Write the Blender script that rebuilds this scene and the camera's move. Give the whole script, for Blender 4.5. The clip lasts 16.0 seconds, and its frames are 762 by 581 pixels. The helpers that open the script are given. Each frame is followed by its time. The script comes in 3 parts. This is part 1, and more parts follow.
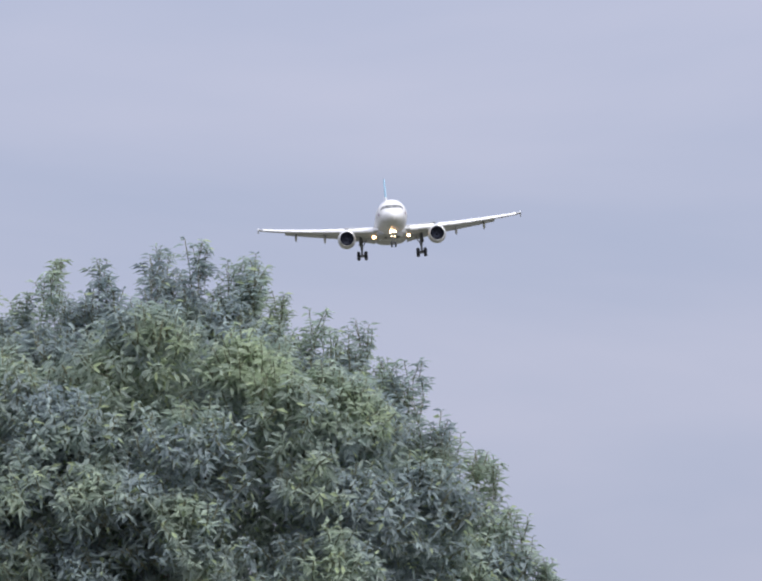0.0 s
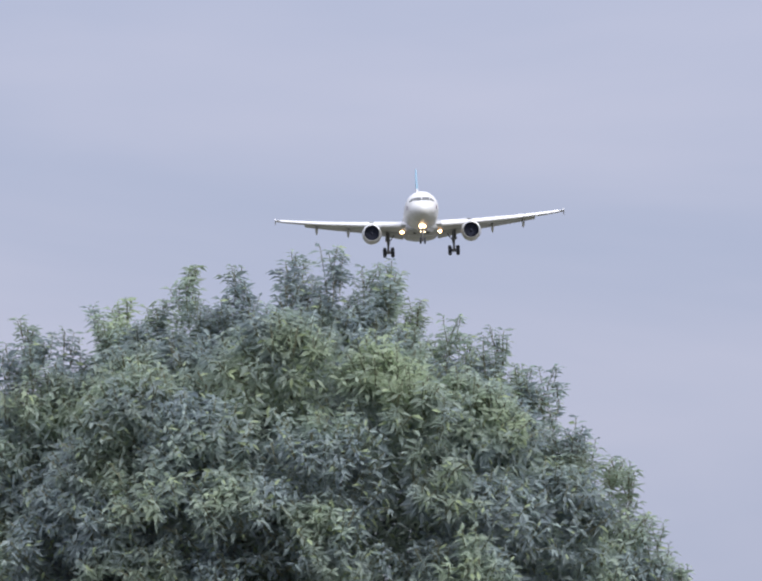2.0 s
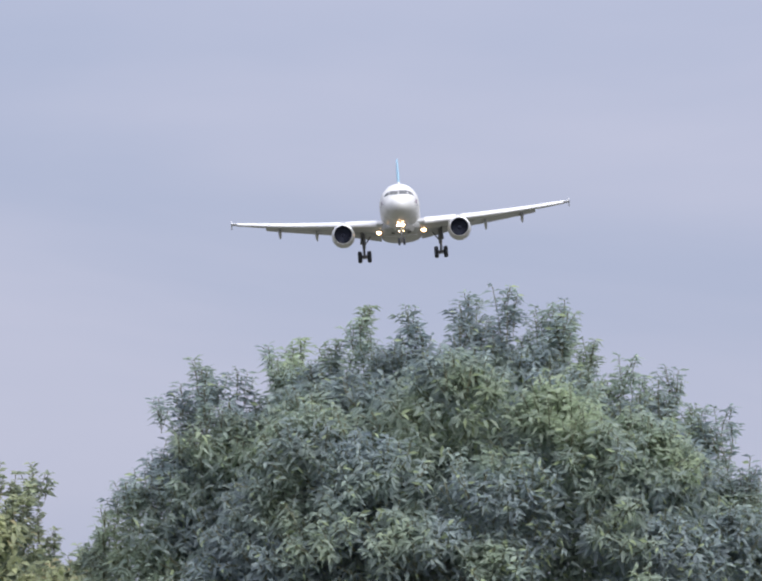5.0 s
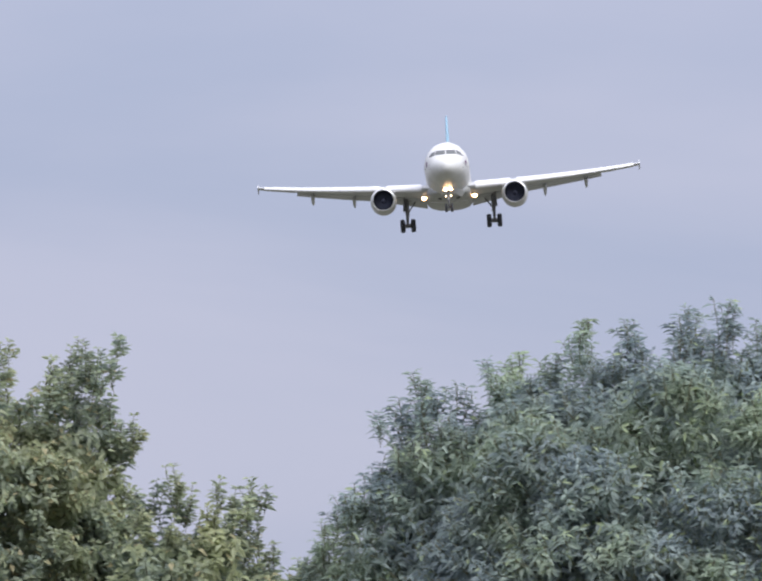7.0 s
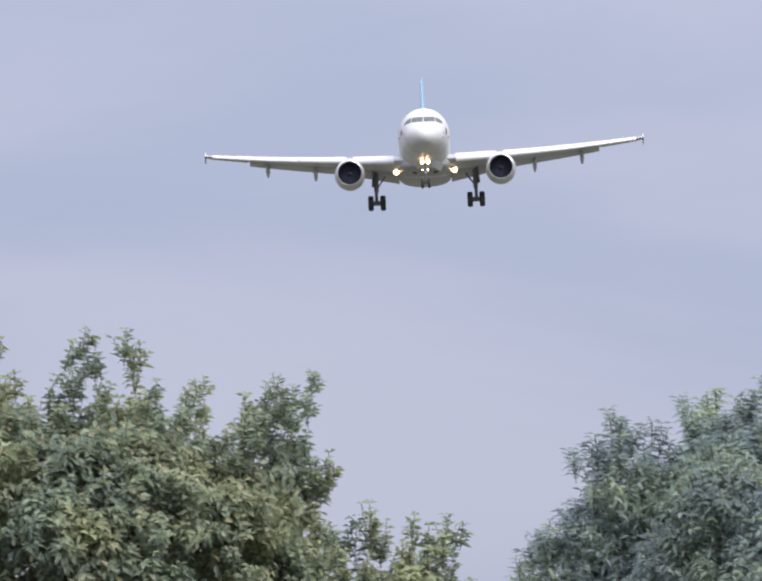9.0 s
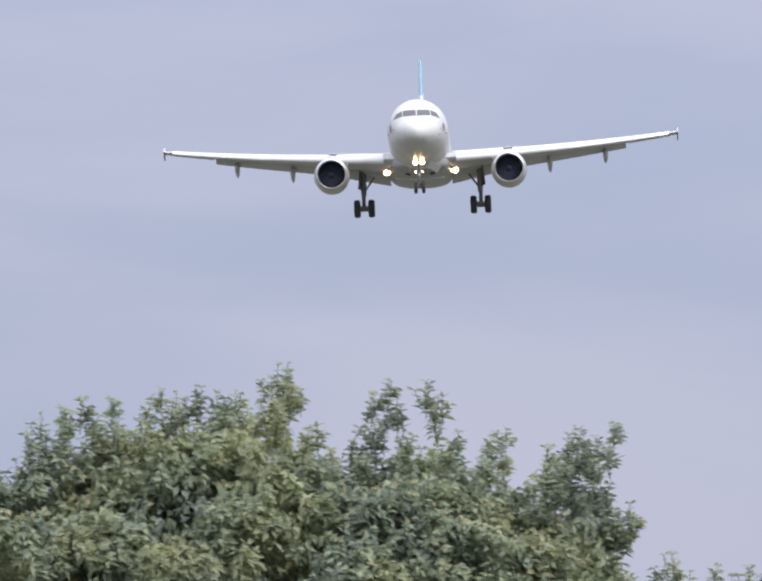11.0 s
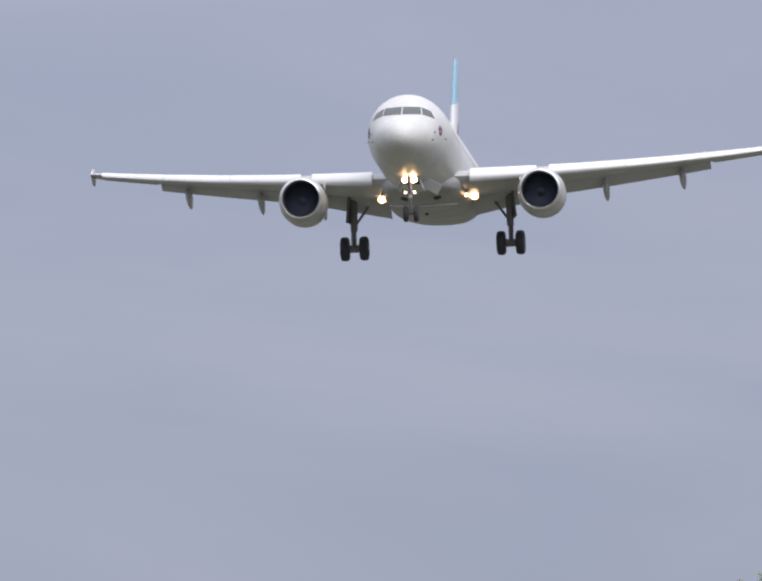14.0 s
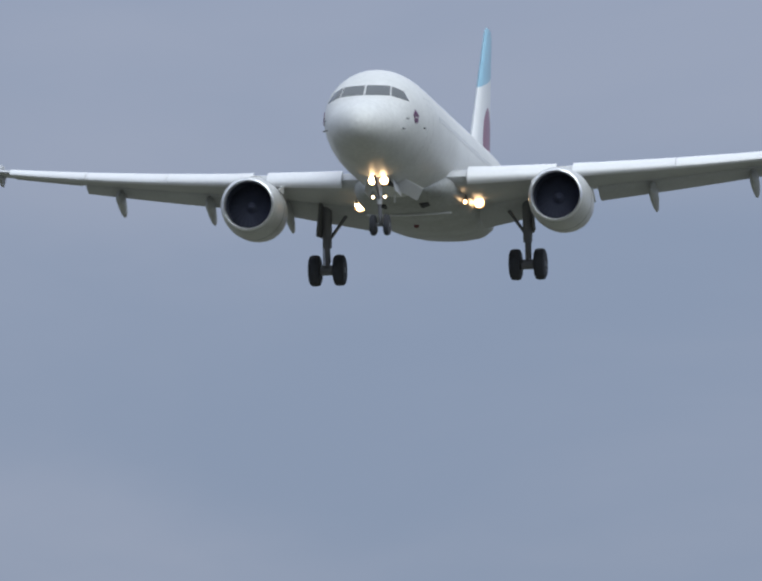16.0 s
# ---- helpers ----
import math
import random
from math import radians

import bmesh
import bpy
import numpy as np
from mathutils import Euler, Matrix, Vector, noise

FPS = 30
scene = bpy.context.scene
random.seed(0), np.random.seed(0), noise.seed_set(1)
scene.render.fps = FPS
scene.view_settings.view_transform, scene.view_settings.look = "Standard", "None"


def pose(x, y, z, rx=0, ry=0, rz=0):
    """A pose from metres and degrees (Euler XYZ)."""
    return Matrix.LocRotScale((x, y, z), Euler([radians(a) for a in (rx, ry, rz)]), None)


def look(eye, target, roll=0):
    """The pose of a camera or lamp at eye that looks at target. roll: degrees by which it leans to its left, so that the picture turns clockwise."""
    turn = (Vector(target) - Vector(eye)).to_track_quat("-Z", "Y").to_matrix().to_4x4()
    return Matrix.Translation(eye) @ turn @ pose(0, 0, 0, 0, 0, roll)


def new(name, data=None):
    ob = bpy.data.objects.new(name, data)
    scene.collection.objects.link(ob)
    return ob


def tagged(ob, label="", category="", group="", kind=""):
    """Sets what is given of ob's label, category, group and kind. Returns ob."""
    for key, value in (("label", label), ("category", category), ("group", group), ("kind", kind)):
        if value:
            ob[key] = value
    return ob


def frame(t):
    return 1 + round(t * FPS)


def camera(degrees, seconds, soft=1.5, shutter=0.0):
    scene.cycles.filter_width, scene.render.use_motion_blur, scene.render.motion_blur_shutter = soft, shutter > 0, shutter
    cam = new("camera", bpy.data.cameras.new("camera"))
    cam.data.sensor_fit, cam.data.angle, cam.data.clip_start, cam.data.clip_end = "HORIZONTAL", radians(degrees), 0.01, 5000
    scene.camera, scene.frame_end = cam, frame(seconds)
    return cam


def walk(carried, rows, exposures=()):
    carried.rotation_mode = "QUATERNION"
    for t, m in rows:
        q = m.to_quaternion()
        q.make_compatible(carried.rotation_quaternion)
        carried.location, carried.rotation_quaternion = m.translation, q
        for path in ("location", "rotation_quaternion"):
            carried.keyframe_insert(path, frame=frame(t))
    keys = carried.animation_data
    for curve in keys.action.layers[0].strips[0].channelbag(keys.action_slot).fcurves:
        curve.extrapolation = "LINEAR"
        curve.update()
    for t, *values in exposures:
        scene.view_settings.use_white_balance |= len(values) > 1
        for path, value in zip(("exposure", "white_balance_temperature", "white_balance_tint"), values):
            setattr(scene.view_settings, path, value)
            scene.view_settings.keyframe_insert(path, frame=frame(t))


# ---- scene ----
EYE = (0.0, 0.0, 1.7)
cam = camera(3.742, 16.0, soft=2.35, shutter=0.4)
PATH = [  # seconds, tilt up, turn to the left (degrees)
    (0, 3.8870, 5.0142),
    (0.5, 3.8804, 5.1429),
    (1, 3.8894, 5.3037),
    (1.5, 3.8974, 5.4806),
    (2, 3.9185, 5.6801),
    (2.5, 3.9338, 5.8222),
    (3, 3.9636, 5.9724),
    (5.5, 4.1584, 6.7441),
    (6, 4.1941, 6.9989),
    (6.5, 4.1857, 7.2706),
    (7, 4.1829, 7.6153),
    (7.5, 4.2057, 7.8597),
    (8, 4.2333, 8.0361),
    (10.5, 4.5704, 9.6745),
    (11, 4.6146, 10.0620),
    (11.5, 4.7339, 10.5499),
    (12, 4.8302, 11.0251),
    (12.5, 4.9266, 11.4662),
    (13, 5.1060, 12.1082),
    (13.5, 5.2614, 12.7382),
    (14, 5.4373, 13.5052),
    (14.5, 5.6812, 14.5060),
    (15, 5.9009, 15.4721),
    (15.3, 6.0422, 16.0213),
    (15.5, 6.1271, 16.4196),
    (16, 6.3322, 17.6281)]
FLIGHT = [  # seconds, place of the aircraft, its turns about x, y, z
    (0, -128.59, 1479.03, 110.79, -1.99, -3.93, 6.13),
    (0.5, -128.73, 1445.73, 108.59, -2.02, -3.56, 6.22),
    (1, -128.87, 1412.42, 106.39, -2.06, -3.20, 6.30),
    (1.5, -129.01, 1379.12, 104.19, -2.09, -2.84, 6.39),
    (2, -129.28, 1345.81, 102.43, -2.02, -2.17, 6.43),
    (2.5, -129.56, 1312.51, 100.67, -1.95, -1.50, 6.46),
    (3, -129.83, 1279.21, 98.90, -1.89, -0.83, 6.49),
    (5.5, -129.27, 1112.68, 90.21, -2.03, -4.34, 5.94),
    (6, -129.31, 1079.38, 88.76, -2.04, -4.12, 6.11),
    (6.5, -129.36, 1046.08, 87.31, -2.04, -3.90, 6.29),
    (7, -129.40, 1012.77, 85.86, -2.05, -3.68, 6.46),
    (7.5, -129.34, 979.47, 84.42, -1.95, -3.61, 6.98),
    (8, -129.29, 946.16, 82.98, -1.85, -3.54, 7.50),
    (10.5, -129.25, 779.64, 74.18, -1.84, -1.01, 8.77),
    (11, -129.81, 746.34, 71.91, -0.91, -2.21, 8.93),
    (11.5, -129.50, 713.03, 69.87, -1.07, -1.51, 8.80),
    (12, -129.19, 679.73, 67.82, -1.22, -0.85, 8.65),
    (12.5, -128.88, 646.42, 65.78, -1.37, -0.67, 8.24),
    (13, -128.68, 613.12, 64.07, -1.63, -1.57, 7.92),
    (13.5, -128.49, 579.82, 62.37, -1.88, -2.28, 7.75),
    (14, -128.78, 546.51, 60.88, -1.87, -1.73, 7.94),
    (14.5, -129.08, 513.21, 59.39, -1.86, -1.18, 8.12),
    (15, -129.05, 479.90, 57.64, -1.75, -0.55, 8.28),
    (15.3, -129.04, 459.92, 56.59, -1.52, -0.15, 8.42),
    (15.5, -129.13, 446.60, 55.91, -1.35, 0.02, 8.50),
    (16, -129.53, 413.30, 54.20, -1.29, -0.72, 8.39)]

EXPOSURES = [(0, 0.0, 6500, 10), (8, 0.0, 6500, 10), (12, -0.04, 6550, 10), (13, -0.10, 6600, 9.5), (13.5, -0.30, 6650, 9), (14.5, -0.40, 6600, 8), (15, -0.68, 6400, 6.5), (15.5, -0.74, 6200, 5), (16, -0.68, 6100, 2)]
walk(cam, [(t, pose(*EYE, 90 + tilt, 0, turn)) for t, tilt, turn in PATH], EXPOSURES)


# ---- light: an overcast sky, a weak wide sun behind the cloud ----
def make_world():
    world = bpy.data.worlds.new("overcast_sky")
    scene.world = world
    world.use_nodes = True
    nt = world.node_tree
    nt.nodes.clear()
    n, link = nt.nodes.new, nt.links.new
    out, back = n("ShaderNodeOutputWorld"), n("ShaderNodeBackground")
    sky = n("ShaderNodeTexSky")
    sky.sky_type, sky.sun_disc = "NISHITA", False
    sky.sun_elevation, sky.sun_rotation = radians(48), radians(133)
    sky_dim = n("ShaderNodeMix")
    sky_dim.data_type, sky_dim.blend_type = "RGBA", "MULTIPLY"
    sky_dim.inputs["Factor"].default_value = 1.0
    sky_dim.inputs["B"].default_value = (0.1, 0.1, 0.1, 1)
    link(sky.outputs["Color"], sky_dim.inputs["A"])
    co = n("ShaderNodeTexCoord")
    # two sizes of soft cloud, flattened towards the horizon
    mapping = n("ShaderNodeMapping")
    mapping.inputs["Scale"].default_value = (1.0, 1.0, 3.2)
    mapping.inputs["Rotation"].default_value = (0.0, radians(6), 0.0)
    link(co.outputs["Generated"], mapping.inputs["Vector"])
    big = n("ShaderNodeTexNoise")
    big.inputs["Scale"].default_value, big.inputs["Detail"].default_value = 9.0, 5.0
    big.inputs["Roughness"].default_value, big.inputs["Distortion"].default_value = 0.5, 0.5
    link(mapping.outputs["Vector"], big.inputs["Vector"])
    ramp = n("ShaderNodeValToRGB")
    ramp.color_ramp.interpolation = "EASE"
    ramp.color_ramp.elements[0].position, ramp.color_ramp.elements[0].color = 0.32, (0.430, 0.478, 0.663, 1)
    ramp.color_ramp.elements[1].position, ramp.color_ramp.elements[1].color = 0.70, (0.550, 0.565, 0.732, 1)
    link(big.outputs["Fac"], ramp.inputs["Fac"])
    # an overcast sky brightens towards the zenith
    sep = n("ShaderNodeSeparateXYZ")
    link(co.outputs["Generated"], sep.inputs["Vector"])
    low, high, pale = (n("ShaderNodeMapRange") for _ in range(3))
    for node, a, b, c, d in ((low, 0.04, 0.14, 0.94, 1.07), (high, 0.14, 1.0, 1.0, 4.1), (pale, 0.16, 0.6, 0.0, 0.75)):
        for key, value in (("From Min", a), ("From Max", b), ("To Min", c), ("To Max", d)):
            node.inputs[key].default_value = value
        link(sep.outputs["Z"], node.inputs["Value"])
    gain = n("ShaderNodeMath")
    gain.operation = "MULTIPLY"
    link(low.outputs["Result"], gain.inputs[0])
    link(high.outputs["Result"], gain.inputs[1])
    grey = n("ShaderNodeMix")
    grey.data_type = "RGBA"
    grey.inputs["B"].default_value = (0.54, 0.545, 0.60, 1)
    link(pale.outputs["Result"], grey.inputs["Factor"])
    link(ramp.outputs["Color"], grey.inputs["A"])
    bright = n("ShaderNodeVectorMath")
    bright.operation = "SCALE"
    link(grey.outputs["Result"], bright.inputs[0])
    link(gain.outputs["Value"], bright.inputs["Scale"])
    mix = n("ShaderNodeMix")
    mix.data_type = "RGBA"
    mix.inputs["Factor"].default_value = 0.9
    link(sky_dim.outputs["Result"], mix.inputs["A"])
    link(bright.outputs["Vector"], mix.inputs["B"])
    link(mix.outputs["Result"], back.inputs["Color"])
    back.inputs["Strength"].default_value = 1.0
    link(back.outputs["Background"], out.inputs["Surface"])


make_world()
sun = new("sun", bpy.data.lights.new("sun", "SUN"))
sun.data.energy, sun.data.angle, sun.data.color = 2.7, radians(45), (1.0, 0.97, 0.92)
sun.matrix_world = look((92, -86, 140), (0, 0, 0))


# ---- materials ----
def material(name, colour, rough=0.5, metal=0.0, vary=0.12, scale=1.0, bump=0.0, dirt=None, coat=0.0, glow=0.0, glow_colour=None):
    """A surface with two sizes of variation, an optional dirt colour, fine relief, and light of its own for lamps and
    halo rings.
    """
    m = bpy.data.materials.new(name)
    m.use_nodes = True
    nt = m.node_tree
    n, link = nt.nodes.new, nt.links.new
    b = nt.nodes["Principled BSDF"]
    co = n("ShaderNodeTexCoord")
    fine, broad = n("ShaderNodeTexNoise"), n("ShaderNodeTexNoise")
    for tex, s in ((fine, 9.0 * scale), (broad, 0.8 * scale)):
        tex.inputs["Scale"].default_value, tex.inputs["Detail"].default_value = s, 4.0
        link(co.outputs["Object"], tex.inputs["Vector"])
    add = n("ShaderNodeMath")
    add.operation = "ADD"
    link(fine.outputs["Fac"], add.inputs[0])
    link(broad.outputs["Fac"], add.inputs[1])
    ramp = n("ShaderNodeMapRange")
    ramp.inputs["From Min"].default_value, ramp.inputs["From Max"].default_value = 0.6, 1.4
    ramp.inputs["To Min"].default_value, ramp.inputs["To Max"].default_value = 0.0, 1.0
    link(add.outputs["Value"], ramp.inputs["Value"])
    mix = n("ShaderNodeMix")
    mix.data_type = "RGBA"
    low = dirt if dirt else tuple(c * (1 - vary) for c in colour)
    mix.inputs["A"].default_value = (*low, 1)
    mix.inputs["B"].default_value = (*(min(1, c * (1 + (0 if dirt else vary))) for c in colour), 1)
    link(ramp.outputs["Result"], mix.inputs["Factor"])
    link(mix.outputs["Result"], b.inputs["Base Color"])
    b.inputs["Roughness"].default_value, b.inputs["Metallic"].default_value = rough, metal
    b.inputs["Coat Weight"].default_value = coat
    if bump:
        bp = n("ShaderNodeBump")
        bp.inputs["Strength"].default_value = bump
        link(fine.outputs["Fac"], bp.inputs["Height"])
        link(bp.outputs["Normal"], b.inputs["Normal"])
    if glow:
        b.inputs["Emission Color"].default_value = (*(glow_colour or colour), 1)
        b.inputs["Emission Strength"].default_value = glow
    return m


def leaf_material(name, dark, light, tip, rough=0.45, rust=None):
    """Leaves: each leaf has its own shade, whole boughs turn towards the young colour; light passes through the blade."""
    m = bpy.data.materials.new(name)
    m.use_nodes = True
    nt = m.node_tree
    n, link = nt.nodes.new, nt.links.new
    b, out = nt.nodes["Principled BSDF"], nt.nodes["Material Output"]
    geo, obj = n("ShaderNodeNewGeometry"), n("ShaderNodeObjectInfo")

    def mixed(factor, a, colour):
        k = n("ShaderNodeMix")
        k.data_type = "RGBA"
        link(factor, k.inputs["Factor"])
        if isinstance(a, tuple):
            k.inputs["A"].default_value = (*a, 1)
        else:
            link(a, k.inputs["A"])
        k.inputs["B"].default_value = (*colour, 1)
        return k.outputs["Result"]

    def ranged(value, a, b_, c, d):
        k = n("ShaderNodeMapRange")
        for key, v in (("From Min", a), ("From Max", b_), ("To Min", c), ("To Max", d)):
            k.inputs[key].default_value = v
        link(value, k.inputs["Value"])
        return k.outputs["Result"]

    leaf = mixed(geo.outputs["Random Per Island"], dark, light)
    # boughs about a metre across, in young or old leaf
    bough = n("ShaderNodeTexNoise")
    bough.inputs["Scale"].default_value, bough.inputs["Detail"].default_value = 0.85, 2.0
    link(geo.outputs["Position"], bough.inputs["Vector"])
    young = mixed(ranged(bough.outputs["Fac"], 0.44, 0.70, 0.0, 0.7), leaf, tip)
    # sprays differ a little in depth of colour, and a few leaves turn
    tone = n("ShaderNodeVectorMath")
    tone.operation = "SCALE"
    link(young, tone.inputs[0])
    link(ranged(obj.outputs["Random"], 0.0, 1.0, 0.82, 1.18), tone.inputs["Scale"])
    few = n("ShaderNodeMath")
    few.operation = "GREATER_THAN"
    few.inputs[1].default_value = 0.95
    link(geo.outputs["Random Per Island"], few.inputs[0])
    done = mixed(few.outputs["Value"], tone.outputs["Vector"], rust or tip)
    link(done, b.inputs["Base Color"])
    b.inputs["Roughness"].default_value = rough
    trans = n("ShaderNodeBsdfTranslucent")
    link(done, trans.inputs["Color"])
    both = n("ShaderNodeMixShader")
    both.inputs["Fac"].default_value = 0.5
    link(b.outputs["BSDF"], both.inputs[1])
    link(trans.outputs["BSDF"], both.inputs[2])
    link(both.outputs["Shader"], out.inputs["Surface"])
    return m


def fin_paint():
    """White fin with a light blue top and a rounded wine-red field at its foot."""
    m = material("fin_paint", (0.70, 0.70, 0.70), 0.35, vary=0.03, coat=0.3)
    nt = m.node_tree
    n, link = nt.nodes.new, nt.links.new
    b = nt.nodes["Principled BSDF"]
    co, sep = n("ShaderNodeTexCoord"), n("ShaderNodeSeparateXYZ")
    link(co.outputs["Object"], sep.inputs["Vector"])

    def math_node(op, a, c):
        k = n("ShaderNodeMath")
        k.operation = op
        for i, v in enumerate((a, c)):
            if isinstance(v, (int, float)):
                k.inputs[i].default_value = v
            else:
                link(v, k.inputs[i])
        return k.outputs["Value"]
    slope = math_node("ADD", sep.outputs["Z"], math_node("MULTIPLY", sep.outputs["Y"], -0.25))
    blue = math_node("GREATER_THAN", slope, 1.95)
    dy = math_node("MULTIPLY", math_node("SUBTRACT", sep.outputs["Y"], 14.5), 0.50)
    dz = math_node("MULTIPLY", math_node("SUBTRACT", sep.outputs["Z"], 2.3), 0.44)
    red = math_node("LESS_THAN", math_node("ADD", math_node("MULTIPLY", dy, dy), math_node("MULTIPLY", dz, dz)), 1.0)
    white = b.inputs["Base Color"].links[0].from_socket
    one, two = n("ShaderNodeMix"), n("ShaderNodeMix")
    for k, colour in ((one, (0.19, 0.03, 0.075, 1)), (two, (0.24, 0.43, 0.55, 1))):
        k.data_type = "RGBA"
        k.inputs["B"].default_value = colour
    link(white, one.inputs["A"])
    link(red, one.inputs["Factor"])
    link(one.outputs["Result"], two.inputs["A"])
    link(blue, two.inputs["Factor"])
    link(two.outputs["Result"], b.inputs["Base Color"])
    return m


WHITE = material("white_aircraft_paint", (0.58, 0.58, 0.57), 0.46, vary=0.15, scale=0.8, coat=0.08)
BELLY = material("grey_belly_paint", (0.44, 0.45, 0.45), 0.4, scale=0.9, dirt=(0.20, 0.20, 0.19))
DOOR_GAP = material("pale_door_gap", (0.45, 0.45, 0.46), 0.6, vary=0.1)
CABIN = material("pale_cabin_window", (0.42, 0.43, 0.45), 0.25, vary=0.1)
# orange emission standing for the glare halo round a lamp
LAMP_HALO = material("lamp_halo_glow", (1, 0.7, 0.4), 0.3, vary=0.01, glow=3.5, glow_colour=(1.0, 0.50, 0.20))
WING = material("grey_wing_paint", (0.46, 0.465, 0.475), 0.45, vary=0.1, scale=0.8)
SLAT = material("pale_slat_paint", (0.66, 0.66, 0.67), 0.35, vary=0.05)
NACELLE = material("worn_nacelle_paint", (0.56, 0.56, 0.55), 0.38, scale=0.9, dirt=(0.36, 0.36, 0.35), coat=0.2)
METAL = material("bare_lip_metal", (0.72, 0.72, 0.73), 0.28, 0.9, vary=0.06)
NOZZLE = material("burnt_nozzle_metal", (0.18, 0.16, 0.15), 0.4, 0.9, vary=0.25)
# duct and fan share one dark navy, so the blades hardly stand out
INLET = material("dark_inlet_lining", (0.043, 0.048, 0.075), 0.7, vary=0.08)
BLADE = material("dark_navy_fan_blade", (0.043, 0.048, 0.075), 0.9, 0.0, vary=0.06)
GLASS = material("cockpit_glass", (0.085, 0.09, 0.095), 0.12, vary=0.1)
STRUT = material("grey_gear_paint", (0.17, 0.17, 0.18), 0.5, vary=0.15, scale=3)
TYRE = material("black_tyre_rubber", (0.038, 0.040, 0.048), 0.8, vary=0.2, scale=4)
RIM = material("grey_wheel_metal", (0.22, 0.22, 0.23), 0.4, 0.6, vary=0.1, scale=4)
# dark colour standing for the shade inside openings that have no depth
OPENING_SHADE = material("dark_opening_shade", (0.05, 0.05, 0.055), 0.8, vary=0.3)
WINE = material("wine_red_paint", (0.11, 0.035, 0.10), 0.4, vary=0.1)
LINE = material("panel_gap_grey", (0.2, 0.2, 0.21), 0.6, vary=0.1)
BEACON = material("red_beacon_glass", (0.12, 0.03, 0.03), 0.3, vary=0.1)
FIN = fin_paint()
LAMP = material("landing_lamp_light", (1, 0.9, 0.75), 0.3, vary=0.01, glow=48.0, glow_colour=(1.0, 0.60, 0.30))
SMALL_LAMP = material("taxi_lamp_light", (1, 0.9, 0.75), 0.3, vary=0.01, glow=16.0, glow_colour=(1.0, 0.68, 0.40))
BARK = material("grey_brown_bark", (0.16, 0.13, 0.10), 0.85, vary=0.35, scale=4, bump=0.6)
TWIG = material("olive_twig_bark", (0.16, 0.16, 0.10), 0.8, vary=0.3, scale=6)
LEAF_ASH = leaf_material("grey_green_leaf", (0.190, 0.238, 0.262), (0.325, 0.400, 0.385), (0.38, 0.46, 0.27), 0.48)
LEAF_HORN = leaf_material("yellow_green_leaf", (0.178, 0.222, 0.190), (0.350, 0.410, 0.270), (0.48, 0.495, 0.255), 0.48, (0.42, 0.38, 0.22))
# unseen ground; neutral tone set for the light it bounces onto undersides
GRASS = material("neutral_meadow_bounce", (0.09, 0.09, 0.065), 0.9, vary=0.35, scale=0.15, bump=0.5)


# ---- mesh helpers ----
def part(name, bm, mat, parent=None, label="", smooth=True):
    """Links a bmesh as one mesh object under a thing or a part."""
    bmesh.ops.recalc_face_normals(bm, faces=bm.faces)
    me = bpy.data.meshes.new(name)
    bm.to_mesh(me)
    bm.free()
    me.materials.append(mat)
    if smooth:
        me.polygons.foreach_set("use_smooth", [True] * len(me.polygons))
        me.set_sharp_from_angle(angle=radians(40))
    ob = new(name, me)
    ob.parent = parent
    if label:
        tagged(ob, label)
    return ob


def loft(rings, caps=True, bm=None, closed=True):
    """A skin over rings of equally many points."""
    bm = bm or bmesh.new()
    vs = [[bm.verts.new(p) for p in ring] for ring in rings]
    k = len(vs[0])
    for a, b in zip(vs, vs[1:]):
        for i in range(k if closed else k - 1):
            j = (i + 1) % k
            bm.faces.new((a[i], a[j], b[j], b[i]))
    if caps and closed:
        bm.faces.new(vs[0])
        bm.faces.new(list(reversed(vs[-1])))
    return bm


def revolve(profile, centre, n=40, axis="y", caps=False, bm=None):
    """Turns (radius, distance along the axis) about an axis through the centre."""
    cx, cy, cz = centre
    rings = []
    for r, d in profile:
        ring = []
        for i in range(n):
            a = 2 * math.pi * i / n
            u, v = r * math.cos(a), r * math.sin(a)
            ring.append((cx + u, cy + d, cz + v) if axis == "y" else (cx + d, cy + u, cz + v))
        rings.append(ring)
    return loft(rings, caps, bm)


def tube(p0, p1, r0, r1=None, n=10, bm=None):
    p0, p1 = Vector(p0), Vector(p1)
    turn = (p1 - p0).to_track_quat("Z", "Y")
    rings = [[p + turn @ Vector((r * math.cos(2 * math.pi * i / n), r * math.sin(2 * math.pi * i / n), 0)) for i in range(n)]
             for p, r in ((p0, r0), (p1, r0 if r1 is None else r1))]
    return loft(rings, True, bm)


def slab(centre, size, rx=0, ry=0, rz=0, bevel=0.02, bm=None):
    bm = bm or bmesh.new()
    m = pose(*centre, rx, ry, rz) @ Matrix.Diagonal((*size, 1))
    geom = bmesh.ops.create_cube(bm, size=1, matrix=m)
    if bevel:
        edges = list({e for v in geom["verts"] for e in v.link_edges})
        bmesh.ops.bevel(bm, geom=edges, offset=min(bevel, min(size) * 0.4), segments=2, affect="EDGES")
    return bm


